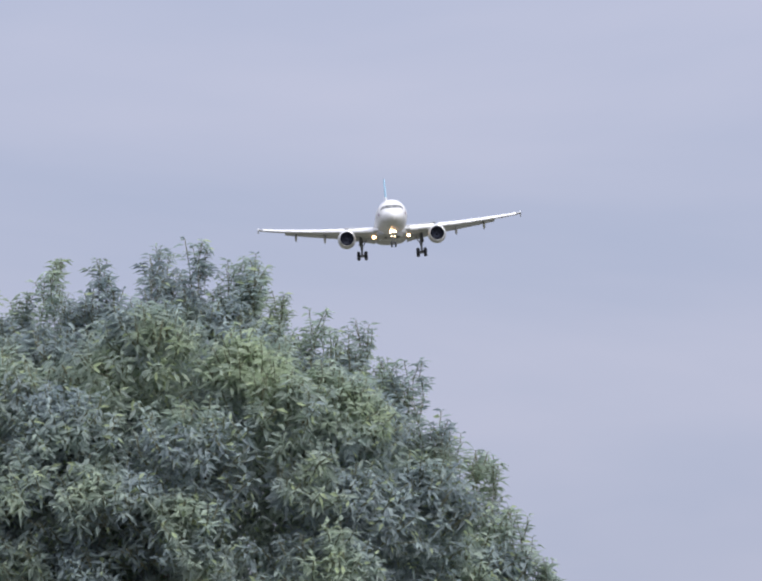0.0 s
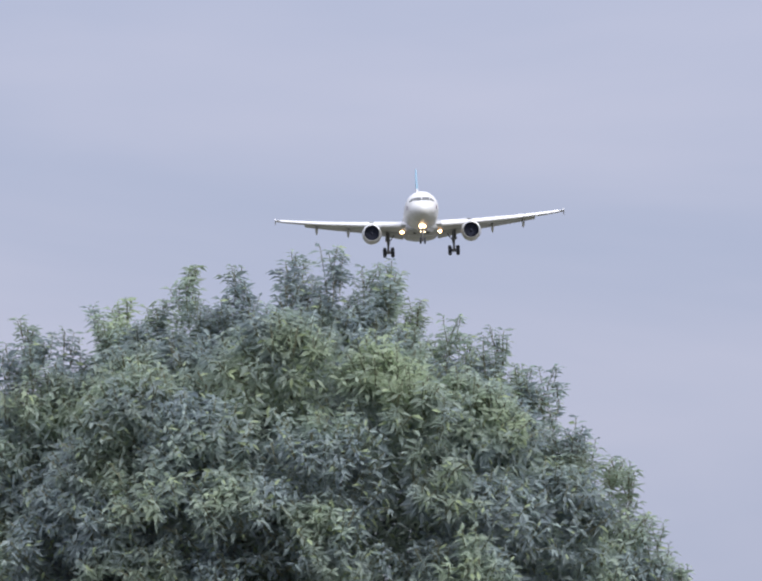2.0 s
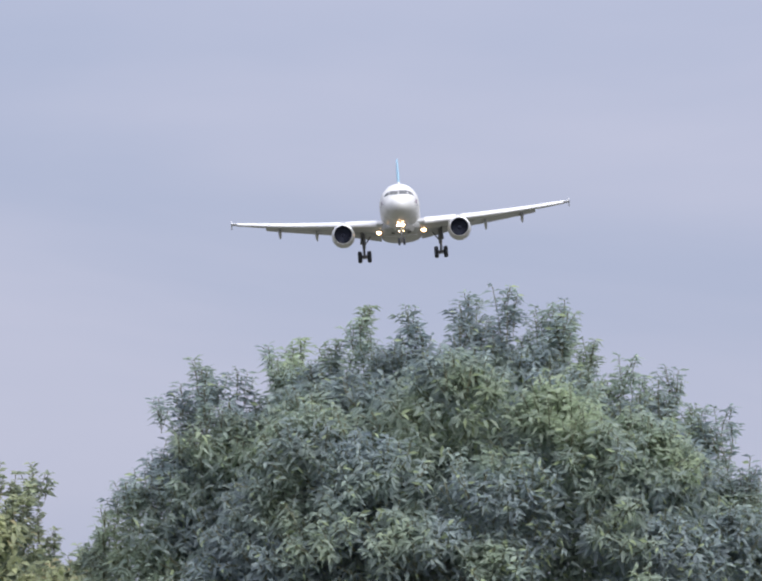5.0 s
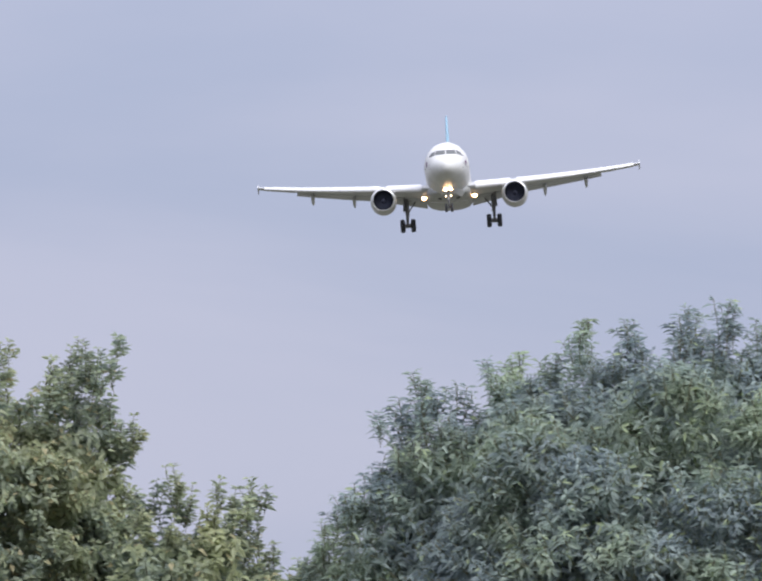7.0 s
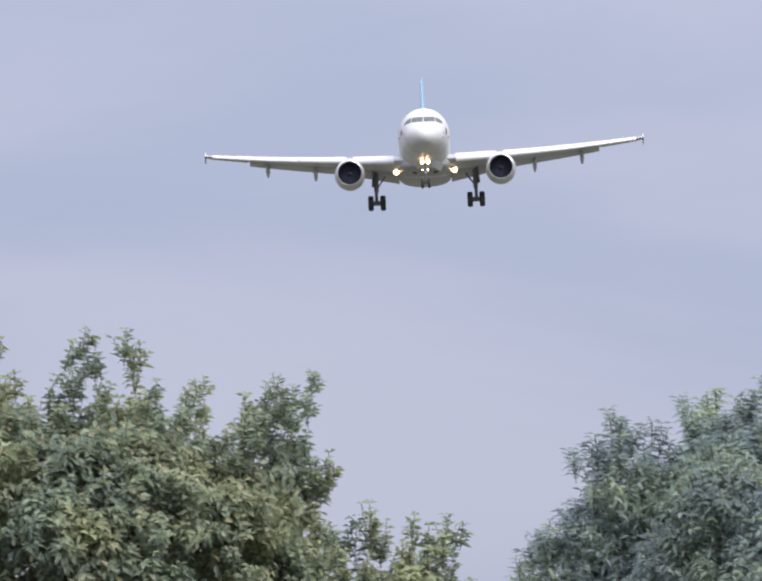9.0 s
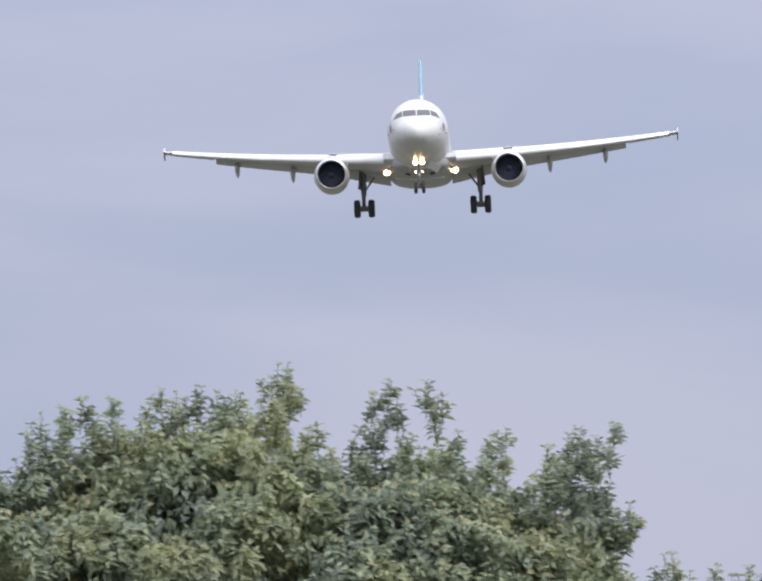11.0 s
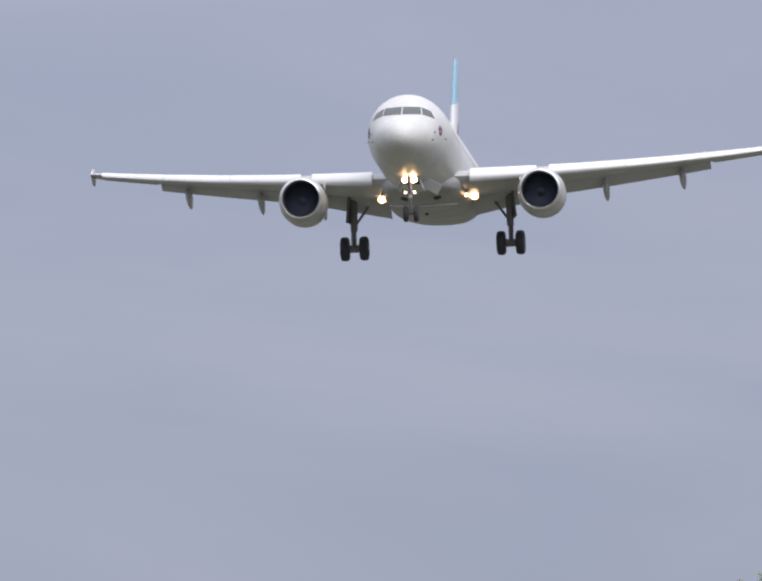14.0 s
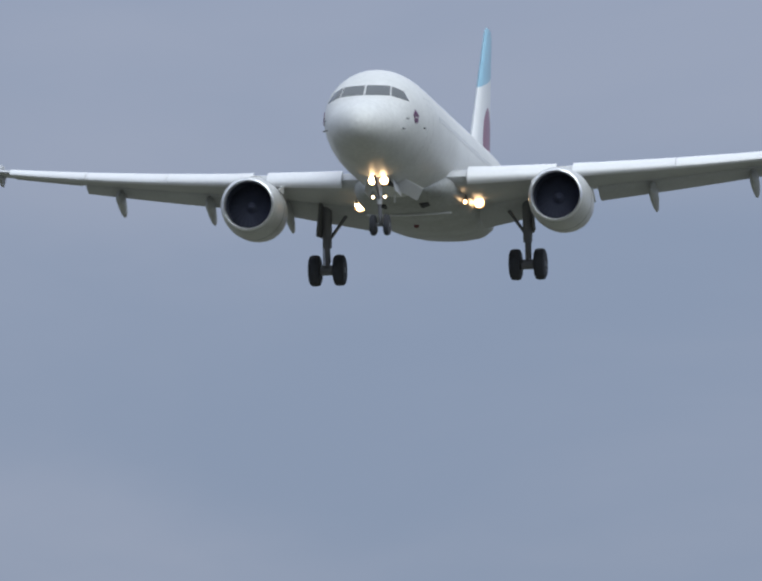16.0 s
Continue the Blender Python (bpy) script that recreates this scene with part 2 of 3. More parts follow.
def interp(x, table, k):
    """Smooth value of column k of a table whose first column is x."""
    xs = [r[0] for r in table]
    if x <= xs[0]:
        return table[0][k]
    for i in range(len(xs) - 1):
        if x <= xs[i + 1]:
            h = xs[i + 1] - xs[i]
            f = (x - xs[i]) / h

            def tangent(j):
                a, b = max(j - 1, 0), min(j + 1, len(xs) - 1)
                return (table[b][k] - table[a][k]) / (xs[b] - xs[a])
            p0, p1, m0, m1 = table[i][k], table[i + 1][k], tangent(i) * h, tangent(i + 1) * h
            return (2*f**3 - 3*f**2 + 1)*p0 + (f**3 - 2*f**2 + f)*m0 + (3*f**2 - 2*f**3)*p1 + (f**3 - f**2)*m1
    return table[-1][k]


# ---- ground ----
def make_ground():
    bm = bmesh.new()
    bmesh.ops.create_grid(bm, x_segments=60, y_segments=60, size=4500)
    for v in bm.verts:
        v.co.z = -0.02 if v.co.length < 300 else -0.02 - 0.6 * (noise.noise(v.co / 500) + 1)
    tagged(part("ground", bm, GRASS, smooth=True), "flat unseen meadow to the horizon, toned neutral for its bounce light", "ground", kind="structure")


make_ground()

# ---- the airliner: x to its left wing, y to its tail, z up; origin on the body's axis over the main wheels ----
GEAR = 16.11    # main wheels behind the nose tip
HULL = [  # behind the nose tip, half width, top, bottom
    (0.00, 0.02, -0.60, -0.64), (0.06, 0.24, -0.38, -0.86), (0.20, 0.45, -0.19, -1.05), (0.5, 0.74, 0.06, -1.22), (1.0, 1.04, 0.31, -1.40),
    (1.55, 1.29, 0.53, -1.54), (2.05, 1.46, 0.92, -1.64), (2.6, 1.61, 1.33, -1.73), (3.3, 1.75, 1.68, -1.82), (4.3, 1.88, 1.92, -1.92),
    (5.6, 1.965, 2.04, -2.03), (7.5, 1.975, 2.07, -2.07), (12, 1.975, 2.07, -2.07), (17, 1.975, 2.07, -2.07), (21.0, 1.975, 2.07, -2.05),
    (23.5, 1.90, 2.07, -1.72), (26, 1.66, 2.05, -1.15), (28.5, 1.27, 1.98, -0.48), (31, 0.80, 1.83, 0.2), (33, 0.4, 1.6, 0.74), (33.84, 0.16, 1.42, 1.05)]


UP = 0.18       # body's axis over the wheels' datum


def hull_at(s):
    hw, top, bot = [interp(s, HULL, k) for k in (1, 2, 3)]
    return hw, top + UP, bot + UP


def hull_x(s, z):
    """Half width of the body at a station and a height (0 outside)."""
    hw, top, bot = hull_at(s)
    mid = (top + bot) / 2
    q = (z - mid) / ((top - bot) / 2)
    return hw * math.sqrt(1 - q * q) if abs(q) < 1 else 0.0


def hull_s(x, z):
    """The station at which the nose's skin reaches a place seen from the front."""
    lo, hi = 0.0, 7.0
    for _ in range(30):
        mid = (lo + hi) / 2
        if hull_x(mid, z) > abs(x):
            hi = mid
        else:
            lo = mid
    return hi


def on_hull(s, z, side, off=0.012):
    return Vector((side * (hull_x(s, z) + off), s - GEAR, z))


def skin_patch(corners, n, off, front):
    """A thin panel that follows the skin between four corners: (x, z) seen from the front, or (s, z, side) from the side."""
    rings = []
    for layer in (off, off - 0.05):
        for i in range(n + 1):
            for j in range(n + 1):
                u, v = i / n, j / n
                c = [(1-u)*(1-v)*a + u*(1-v)*b + u*v*e + (1-u)*v*d for a, b, e, d in zip(*corners)]
                if front:
                    rings.append(Vector((c[0] * 1.004, hull_s(c[0], c[1]) - GEAR - layer, c[1] + layer * 0.5)))
                else:
                    rings.append(on_hull(c[0], c[1], c[2], layer))
    bm = bmesh.new()
    vs = [bm.verts.new(p) for p in rings]
    m = n + 1
    for i in range(n):
        for j in range(n):
            bm.faces.new((vs[i*m+j], vs[(i+1)*m+j], vs[(i+1)*m+j+1], vs[i*m+j+1]))
    k = m * m
    edge = [i*m for i in range(m)] + [n*m+j for j in range(1, m)] + [i*m+n for i in range(n-1, -1, -1)] + [j for j in range(n-1, 0, -1)]
    for a, b in zip(edge, edge[1:] + edge[:1]):
        bm.faces.new((vs[a], vs[b], vs[k+b], vs[k+a]))
    return bm


def wing_at(x):
    """Leading edge, chord, height and twist of the wing at a distance from the axis."""
    lead = 10.55 + 0.52 * (x - 1.9)
    trail = 16.95 + max(0, x - 6.4) * 0.298
    z = -1.03 + 0.089 * (x - 1.9) + 0.0027 * (x - 1.9) ** 2 - 0.02 * max(0, 6.0 - x)
    return lead, trail - lead, z, 3.2 - 0.25 * (x - 1.9)


def foil(x, side, u0, u1, thick=0.125, n=9, droop=0.0, shift=(0, 0), low=None):
    """A ring round the wing's section between two shares of its chord, turned down about its front by droop degrees."""
    lead, chord, z, twist = wing_at(x)
    t = thick * (1.1 - 0.012 * x)

    def half(u):
        return 5 * t * (0.2969*math.sqrt(u) - 0.126*u - 0.3516*u*u + 0.2843*u**3 - 0.1036*u**4)
    us = [u0 + (u1 - u0) * (0.5 - 0.5 * math.cos(math.pi * i / n)) for i in range(n + 1)]
    pts = [(u, half(u) + 0.02 * math.sin(math.pi * u)) for u in reversed(us)]
    pts += [(u, (-half(u) + 0.02 * math.sin(math.pi * u)) if low is None else max(-half(u), half(u) - low)) for u in us[1:]]
    a = radians(-droop)
    ring = []
    for u, h in pts:
        du, dh = u - u0, h
        u2, h2 = u0 + du*math.cos(a) - dh*math.sin(a) * -1 * -1, du*math.sin(a) + dh*math.cos(a)
        y, zz = lead + (u2 + shift[0]) * chord, (h2 + shift[1]) * chord
        tw = radians(-twist)
        dy = y - (lead + 0.3 * chord)
        ring.append((side * x, lead + 0.3*chord + dy*math.cos(tw) - GEAR, z + zz + dy*math.sin(tw)))
    return ring


def steps(a, b, n):
    return [a + (b - a) * i / n for i in range(n + 1)]


def slat_ring(x, side):
    """The lowered slat's section: about as deep at the root as far out, its nose down."""
    share = min(0.17, 0.62 / (wing_at(x)[1] + 0.6))
    return foil(x, side, 0.0, share, 0.15, 7, -18, (-0.3 * share, -0.30 * share), 0.07)


def make_wing(plane, side):
    rings = [foil(x, side, 0, 0.80) for x in steps(1.2, 13.5, 13)] + [foil(x, side, 0, 1.0) for x in steps(13.52, 16.75, 4)]
    wing = part("wing", loft(rings), WING, plane, "grey wing with white leading edge and lowered flaps")
    for a, b in ((2.35, 5.42), (6.0, 9.6), (9.62, 13.0), (13.02, 16.25)):
        part("slat", loft([slat_ring(x, side) for x in steps(a, b, 4)]), SLAT, wing, "white drooped slat")
    for a, b in ((2.0, 6.25), (6.45, 13.42)):
        part("flap", flap_mesh(a, b, side), WING, wing, "lowered grey flap")
    part("aileron", loft([flap_ring(x, side, 0.73, 0.24, 3, 0.004) for x in steps(13.62, 16.3, 3)]), WING, wing)
    for x in (5.3, 8.4, 12.05):
        lead, chord, z, _ = wing_at(x)
        y = lead + 0.70 * chord - GEAR
        L = 0.95 + 0.22 * chord
        rings = []
        for i in range(13):
            f = i / 12
            r = 0.22 * math.sqrt(max(0.0, math.sin(math.pi * f ** 0.8))) + 0.01
            yy = y + f * L
            zz = z - 0.30 - 0.05 * chord - (0.95 * max(0, f - 0.38)) * L * 0.56
            rings.append([(side * x + r * 0.75 * math.cos(a), yy, zz + r * 1.5 * math.sin(a)) for a in [2 * math.pi * k / 12 for k in range(12)]])
        part("flap_track_fairing", loft(rings), WING, wing)
    # tip fence, above and below the tip
    lead, chord, z, _ = wing_at(16.8)
    y = lead - GEAR
    prof = [(y + 0.1, 0.0), (y + 0.8, 0.36), (y + 1.3, 0.38), (y + 1.75, 0.05), (y + 1.3, -0.42), (y + 0.95, -0.4)]
    rings = [[(side * (16.77 + d), py, z + pz * k) for py, pz in prof] for d, k in ((0, 0.97), (0.02, 1), (0.07, 1), (0.09, 0.97))]
    part("wingtip_fence", loft(rings), WING, wing)
    return wing


def flap_ring(x, side, u, share, droop, drop):
    lead, chord, z, twist = wing_at(x)
    c = chord * share
    y0, z0 = lead + u * chord - GEAR, z - drop * chord - (u - 0.3) * chord * math.sin(radians(twist))
    ring = []
    n = 8
    us = [0.5 - 0.5 * math.cos(math.pi * i / n) for i in range(n + 1)]

    def half(v):
        return 0.09 * (2.97*math.sqrt(v) - 1.26*v - 3.516*v*v + 2.843*v**3 - 1.036*v**4) * 0.9
    a = radians(-droop)
    for v, h in [(v, half(v)) for v in reversed(us)] + [(v, -half(v)) for v in us[1:]]:
        ring.append((side * x, y0 + (v*math.cos(a) - h*math.sin(a)) * c, z0 + (v*math.sin(a) + h*math.cos(a)) * c))
    return ring


def flap_mesh(a, b, side):
    return loft([flap_ring(x, side, 0.785, 0.25, 27, 0.012) for x in steps(a, b, 6)])


def make_engine(plane, side):
    c = (side * 5.75, -6.08, -1.87)
    prof = [(0.985, 0.06), (1.06, 0.22), (1.11, 0.6), (1.145, 1.1), (1.15, 1.6), (1.12, 2.2), (1.03, 2.8), (0.92, 3.15), (0.88, 3.15), (0.86, 2.6)]
    eng = part("engine_nacelle", revolve(prof, c, 48), NACELLE, plane, "white engine nacelle with bare metal inlet lip")
    lip = [(0.86, 0.20), (0.862, 0.08), (0.885, 0.015), (0.92, -0.015), (0.955, 0.0), (0.985, 0.06)]
    part("inlet_lip", revolve(lip, c, 48), METAL, eng, "bare metal inlet lip")
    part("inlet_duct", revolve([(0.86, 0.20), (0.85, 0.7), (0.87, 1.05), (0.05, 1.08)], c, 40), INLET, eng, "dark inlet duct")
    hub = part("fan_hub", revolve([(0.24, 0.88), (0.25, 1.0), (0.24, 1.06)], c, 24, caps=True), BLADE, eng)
    ring = []
    for r, tw in ((0.2, 0.35), (0.55, 0.6), (0.845, 0.85)):
        w = 0.11 + 0.05 * r
        ring.append([Vector((r, k * w * math.sin(tw) + d, k * w * math.cos(tw))) for k, d in ((-1, 0), (0, -0.012), (1, 0), (0, 0.012))])
    blade = None
    for i in range(24):
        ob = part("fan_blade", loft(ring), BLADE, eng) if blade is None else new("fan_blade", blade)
        blade = ob.data
        ob.parent = eng
        ob.matrix_basis = pose(c[0], c[1] + 0.94, c[2], 0, i * 15, 0)
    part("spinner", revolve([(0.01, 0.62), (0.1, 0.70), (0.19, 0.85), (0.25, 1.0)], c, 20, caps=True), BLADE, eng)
    part("exhaust_nozzle", revolve([(0.70, 2.7), (0.66, 3.3), (0.52, 4.1), (0.48, 4.1), (0.45, 3.6), (0.25, 3.7), (0.06, 4.5)], c, 32), NOZZLE, eng, "burnt metal exhaust nozzle")
    # pylon
    rings = []
    for y, w, top, bot in ((0.75, 0.06, 1.16, 1.0), (1.5, 0.19, 1.27, 0.9), (2.6, 0.22, 1.28, 0.6), (4.2, 0.2, 1.16, 0.45), (6.2, 0.05, 0.9, 0.7)):
        rings.append([(c[0] + sx * w, c[1] + y, c[2] + zz) for sx, zz in ((-1, bot), (-0.8, top), (0.8, top), (1, bot))])
    part("pylon", loft(rings), WHITE, eng)
    bm = loft([[(c[0] - side * (1.02 + d), c[1] + y, c[2] + 0.62 + z) for y, z in ((0.7, 0), (1.6, 0.28), (1.9, 0.25), (1.9, -0.05))] for d in (0, 0.02)])
    part("strake", bm, WHITE, eng)
    part("cowl_gap", revolve([(1.145, 1.30), (1.157, 1.31), (1.145, 1.335)], c, 48), LINE, eng)


def make_wheel(name, parent, x, y, z, r, w):
    prof = [(r*0.52, -w*0.46), (r*0.80, -w*0.5), (r*0.95, -w*0.40), (r, -w*0.2), (r, w*0.2), (r*0.95, w*0.40), (r*0.80, w*0.5), (r*0.52, w*0.46)]
    wheel = part(name, revolve(prof, (x, y, z), 32, "x", True), TYRE, parent, "black rubber tyre")
    for d in (-1, 1):
        part("rim", revolve([(r*0.50, d*w*0.47), (r*0.44, d*w*0.40), (r*0.2, d*w*0.36), (r*0.16, d*w*0.5), (r*0.02, d*w*0.5)], (x, y, z), 24, "x"), RIM, wheel, "grey wheel rim")


def make_main_gear(plane, side):
    x, zw = side * 3.795, -3.58
    leg = part("main_gear_leg", tube((x, 0, zw + 0.05), (x, -0.05, -2.35), 0.10, 0.11, 14), STRUT, plane, "dark grey landing gear leg")
    part("upper_cylinder", tube((x, -0.03, -2.75), (x, -0.06, -0.95), 0.17, 0.21, 16), STRUT, leg)
    part("axle", tube((x - 0.5, 0, zw), (x + 0.5, 0, zw), 0.10, n=12), STRUT, leg)
    part("side_stay", tube((x, 0.0, -2.55), (x - side * 0.95, 0.1, -1.2), 0.06, 0.07), STRUT, leg)
    part("torque_link", slab((x, 0.22, -3.0), (0.16, 0.05, 0.55), 18), STRUT, leg)
    part("torque_link", slab((x, 0.22, -2.62), (0.16, 0.05, 0.5), -22), STRUT, leg)
    part("brake_line", tube((x + side * 0.12, -0.12, -3.5), (x + side * 0.13, -0.16, -2.0), 0.025), STRUT, leg)
    part("gear_door", slab((x + side * 0.15, 0.02, -1.7), (0.10, 1.0, 1.3), 0, side * -6, side * 12), STRUT, leg, "grey leg door")
    for d in (-0.465, 0.465):
        make_wheel("main_wheel", leg, x + d, 0, zw, 0.585, 0.42)
    part("brake_pack", tube((x - 0.26, 0, zw), (x + 0.26, 0, zw), 0.19, n=16), STRUT, leg)


def make_nose_gear(plane):
    y, zw = 5.07 - GEAR, -3.50
    leg = part("nose_gear_leg", tube((0, y, zw + 0.03), (0, y - 0.1, -2.5), 0.06, 0.07, 12), STRUT, plane, "pale grey nose gear leg")
    part("upper_cylinder", tube((0, y - 0.07, -2.75), (0, y - 0.18, -1.7), 0.10, 0.11, 12), SLAT, leg)
    part("axle", tube((-0.3, y, zw), (0.3, y, zw), 0.06), STRUT, leg)
    part("drag_stay", tube((0, y - 0.1, -2.6), (0, y - 1.2, -1.85), 0.05), STRUT, leg)
    part("torque_link", slab((0, y + 0.14, -3.1), (0.1, 0.04, 0.5), 14), STRUT, leg)
    part("lamp_bracket", slab((0, y - 0.2, -1.96), (0.66, 0.08, 0.07)), STRUT, leg)
    for d in (-0.25, 0.25):
        make_wheel("nose_wheel", leg, d, y, zw, 0.385, 0.22)
        part("nose_gear_door", slab((d * 2.1, y + 0.6, -2.05), (0.03, 1.35, 0.5), 0, d * -60, 0), SLAT, leg, "white open nose gear door")
    # flat dark slab on the hull, painted as the bay's inner shade
    part("wheel_bay_shade", slab((0, y + 0.85, -1.84), (0.66, 1.9, 0.06)), OPENING_SHADE, leg, "dark slab standing for the shade in the open wheel bay")
    part("open_hatch", slab((0.90, y + 1.2, -2.02), (0.92, 0.04, 0.60), 40, 30, 8), SLAT, leg, "white open hatch panel")
    for d in (-0.22, 0.22):
        lamp = part("takeoff_lamp", revolve([(0.15, 0.12), (0.16, 0.0), (0.15, -0.02), (0.04, 0.16)], (d, y - 0.34, -1.92), 20), STRUT, leg)
        part("lens", revolve([(0.001, -0.03), (0.07, -0.028), (0.13, -0.024), (0.13, -0.018)], (d, y - 0.34, -1.92), 20), LAMP, lamp, "glowing warm white lamp")
        # added ring that glows as the lamp's halo
        part("halo_ring", revolve([(0.155, -0.005), (0.11, 0.0)], (d, y - 0.34, -1.92), 24), LAMP_HALO, lamp, "warm glowing ring standing for the lamp's glare")
        small = part("turnoff_lamp", revolve([(0.075, 0.1), (0.08, 0.0), (0.02, 0.12)], (d, y - 0.22, -2.5), 16), STRUT, leg)
        part("lens", revolve([(0.001, -0.02), (0.05, -0.008), (0.05, 0.0)], (d, y - 0.22, -2.5), 16), SMALL_LAMP, small, "small glowing lamp")
    part("lamp_bracket", slab((0, y - 0.14, -2.5), (0.5, 0.06, 0.05)), STRUT, leg)


def make_airliner():
    plane = tagged(new("airliner"), "white twin-engine passenger jet landing with wheels down", "airplane")
    n = 56
    stations = sorted({*[i * 0.02 for i in range(4)], *[0.1 + 0.1 * i for i in range(60)], *[6 + i for i in range(28)], 33.4, 33.84})
    rings = []
    for s in stations:
        hw, top, bot = hull_at(s)
        mid, hh = (top + bot) / 2, (top - bot) / 2
        rings.append([(hw * math.cos(2*math.pi*i/n), s - GEAR, mid + hh * math.sin(2*math.pi*i/n)) for i in range(n)])
    body = part("fuselage", loft(rings), WHITE, plane, "glossy white fuselage with dusty grey underside")
    # belly fairing
    rings = []
    for s, w, top, bot in ((8.8, 0.8, -1.7, -1.95), (9.6, 1.4, -1.2, -2.14), (10.6, 1.85, -0.85, -2.26), (12.2, 2.02, -0.75, -2.38), (15, 2.07, -0.75, -2.46), (17.4, 2.08, -0.8, -2.38),
                           (19.2, 2.0, -0.9, -2.24), (20.8, 1.8, -1.2, -2.08), (22.2, 1.3, -1.5, -1.95), (23.2, 0.7, -1.6, -1.82)):
        mid, hh = (top + bot) / 2 + UP, (top - bot) / 2
        ring = []
        for i in range(40):
            c, sn = math.cos(2*math.pi*i/40), math.sin(2*math.pi*i/40)
            ring.append((w * math.copysign(abs(c) ** 0.9, c), s - GEAR, mid + hh * math.copysign(abs(sn) ** 0.85, sn)))
        rings.append(ring)
    part("belly_fairing", loft(rings), BELLY, plane, "grey belly fairing between the wings")
    # pale strip across the fairing's underside
    bm = bmesh.new()
    pts = [Vector((x, 11.8 - GEAR, -2.205 + 0.02 * x * x)) for x in steps(-1.6, 1.6, 10)]
    for p, q in zip(pts, pts[1:]):
        tube(p, q, 0.035, n=6, bm=bm)
    part("fairing_lip", bm, SLAT, plane, "pale edge strip of the belly fairing")
    for side in (-1, 1):
        make_wing(plane, side)
        make_engine(plane, side)
        make_main_gear(plane, side)
        # cockpit windows: front, side and rear side pane
        part("windscreen", skin_patch(((side*0.03, 0.77), (side*0.90, 0.78), (side*0.84, 1.20), (side*0.03, 1.21)), 10, 0.012, True), GLASS, body, "dark cockpit window")
        part("side_window", skin_patch(((side*0.945, 0.775), (side*1.49, 0.65), (side*1.28, 1.03), (side*0.885, 1.19)), 10, 0.012, True), GLASS, body, "dark cockpit window")
        # cabin windows
        mesh = None
        for i in range(34):
            s = 7.0 + i * 0.533
            if mesh is None:
                bm = revolve([(0.001, 0.012), (0.085, 0.01), (0.098, 0.0), (0.10, -0.02)], (0, 0, 0), 12, "x")
                for v in bm.verts:
                    v.co.z *= 1.42
                mesh = part("cabin_window", bm, CABIN, body)
                ob = mesh
            else:
                ob = new("cabin_window", mesh.data)
                ob.parent = body
            ob.matrix_basis = Matrix.Translation(on_hull(s, 0.42 + UP, side, 0.0)) @ pose(0, 0, 0, 0, -10 * side, 0 if side > 0 else 180)
        # doors: a thin outline in the skin
        for s0 in (4.6, 25.6):
            for a, b in (((s0, -0.75), (s0, 1.05)), ((s0 + 0.82, -0.75), (s0 + 0.82, 1.05)), ((s0, 1.05), (s0 + 0.82, 1.05))):
                p = [on_hull(a[0] + (b[0]-a[0])*k/6, a[1] + (b[1]-a[1])*k/6, side, -0.004) for k in range(7)]
                bm = bmesh.new()
                for q, r in zip(p, p[1:]):
                    tube(q, r, 0.010, n=6, bm=bm)
                part("door_gap", bm, DOOR_GAP, body)
        # solid block whose dark colour stands for an inlet's shade
        part("air_inlet_shade", slab((side * 0.8, 10.5 - GEAR, -1.98), (0.36, 0.5, 0.14), -8, side * -18, 0), OPENING_SHADE, plane, "dark block standing for a shaded air inlet in the belly")
        # small round badge of petals behind the cockpit, and probes
        for k in range(5):
            ang = 2 * math.pi * k / 5 + 0.4
            bs, bz, h = 3.0 + 0.16 * math.cos(ang), 0.12 + 0.16 * math.sin(ang), 0.11
            part("badge_petal", skin_patch(((bs - h, bz, side), (bs, bz - h, side), (bs + h, bz, side), (bs, bz + h, side)), 3, 0.02, False), WINE, body, "dark wine red badge petal")
        for s, z in ((2.15, -0.05), (4.0, -0.15), (1.9, -0.45)):
            q = on_hull(s, z, side, 0)
            part("probe", tube(q, q + Vector((side * 0.08, -0.06, -0.02)), 0.035, 0.02), LINE, body)
        # landing lamp under the wing root, and the smaller one beside it
        for x, y, z, r in ((2.24, -1.75, -1.46, 1.0), (2.04, -3.9, -1.72, 0.36)):
            lamp = part("landing_lamp", revolve([(0.08*r, 0.16), (0.20*r, 0.04), (0.21*r, 0.0), (0.205*r, -0.005)], (side * x, y, z), 20, caps=True), STRUT, plane, "lowered landing lamp")
            # added glowing ring, the glare round this lamp
            part("halo_ring", revolve([(0.205*r, -0.013), (0.14*r, -0.010)], (side * x, y, z), 24), LAMP_HALO, lamp, "warm glowing ring standing for the lamp's glare")
            part("lens", revolve([(0.001, -0.024), (0.09*r, -0.023), (0.15*r, -0.020), (0.15*r, -0.016)], (side * x, y, z), 20), LAMP, lamp, "glowing warm white lamp")
            part("lamp_arm", slab((side * x, y + 0.2, z + 0.14), (0.1, 0.1, 0.3)), STRUT, lamp)
        # tailplane
        rings = []
        for x, lead, chord, z, t in ((0.3, 27.6, 4.0, 1.1, 0.36), (3.2, 29.3, 2.6, 1.4, 0.25), (6.22, 31.0, 1.3, 1.73, 0.12)):
            prof = [(1, 0), (0.7, 0.3), (0.35, 0.5), (0.1, 0.36), (0, 0), (0.1, -0.36), (0.35, -0.5), (0.7, -0.3)]
            rings.append([(side * x, lead + u * chord - GEAR, z + h * t) for u, h in prof])
        part("tailplane", loft(rings), WING, plane, "grey tailplane")
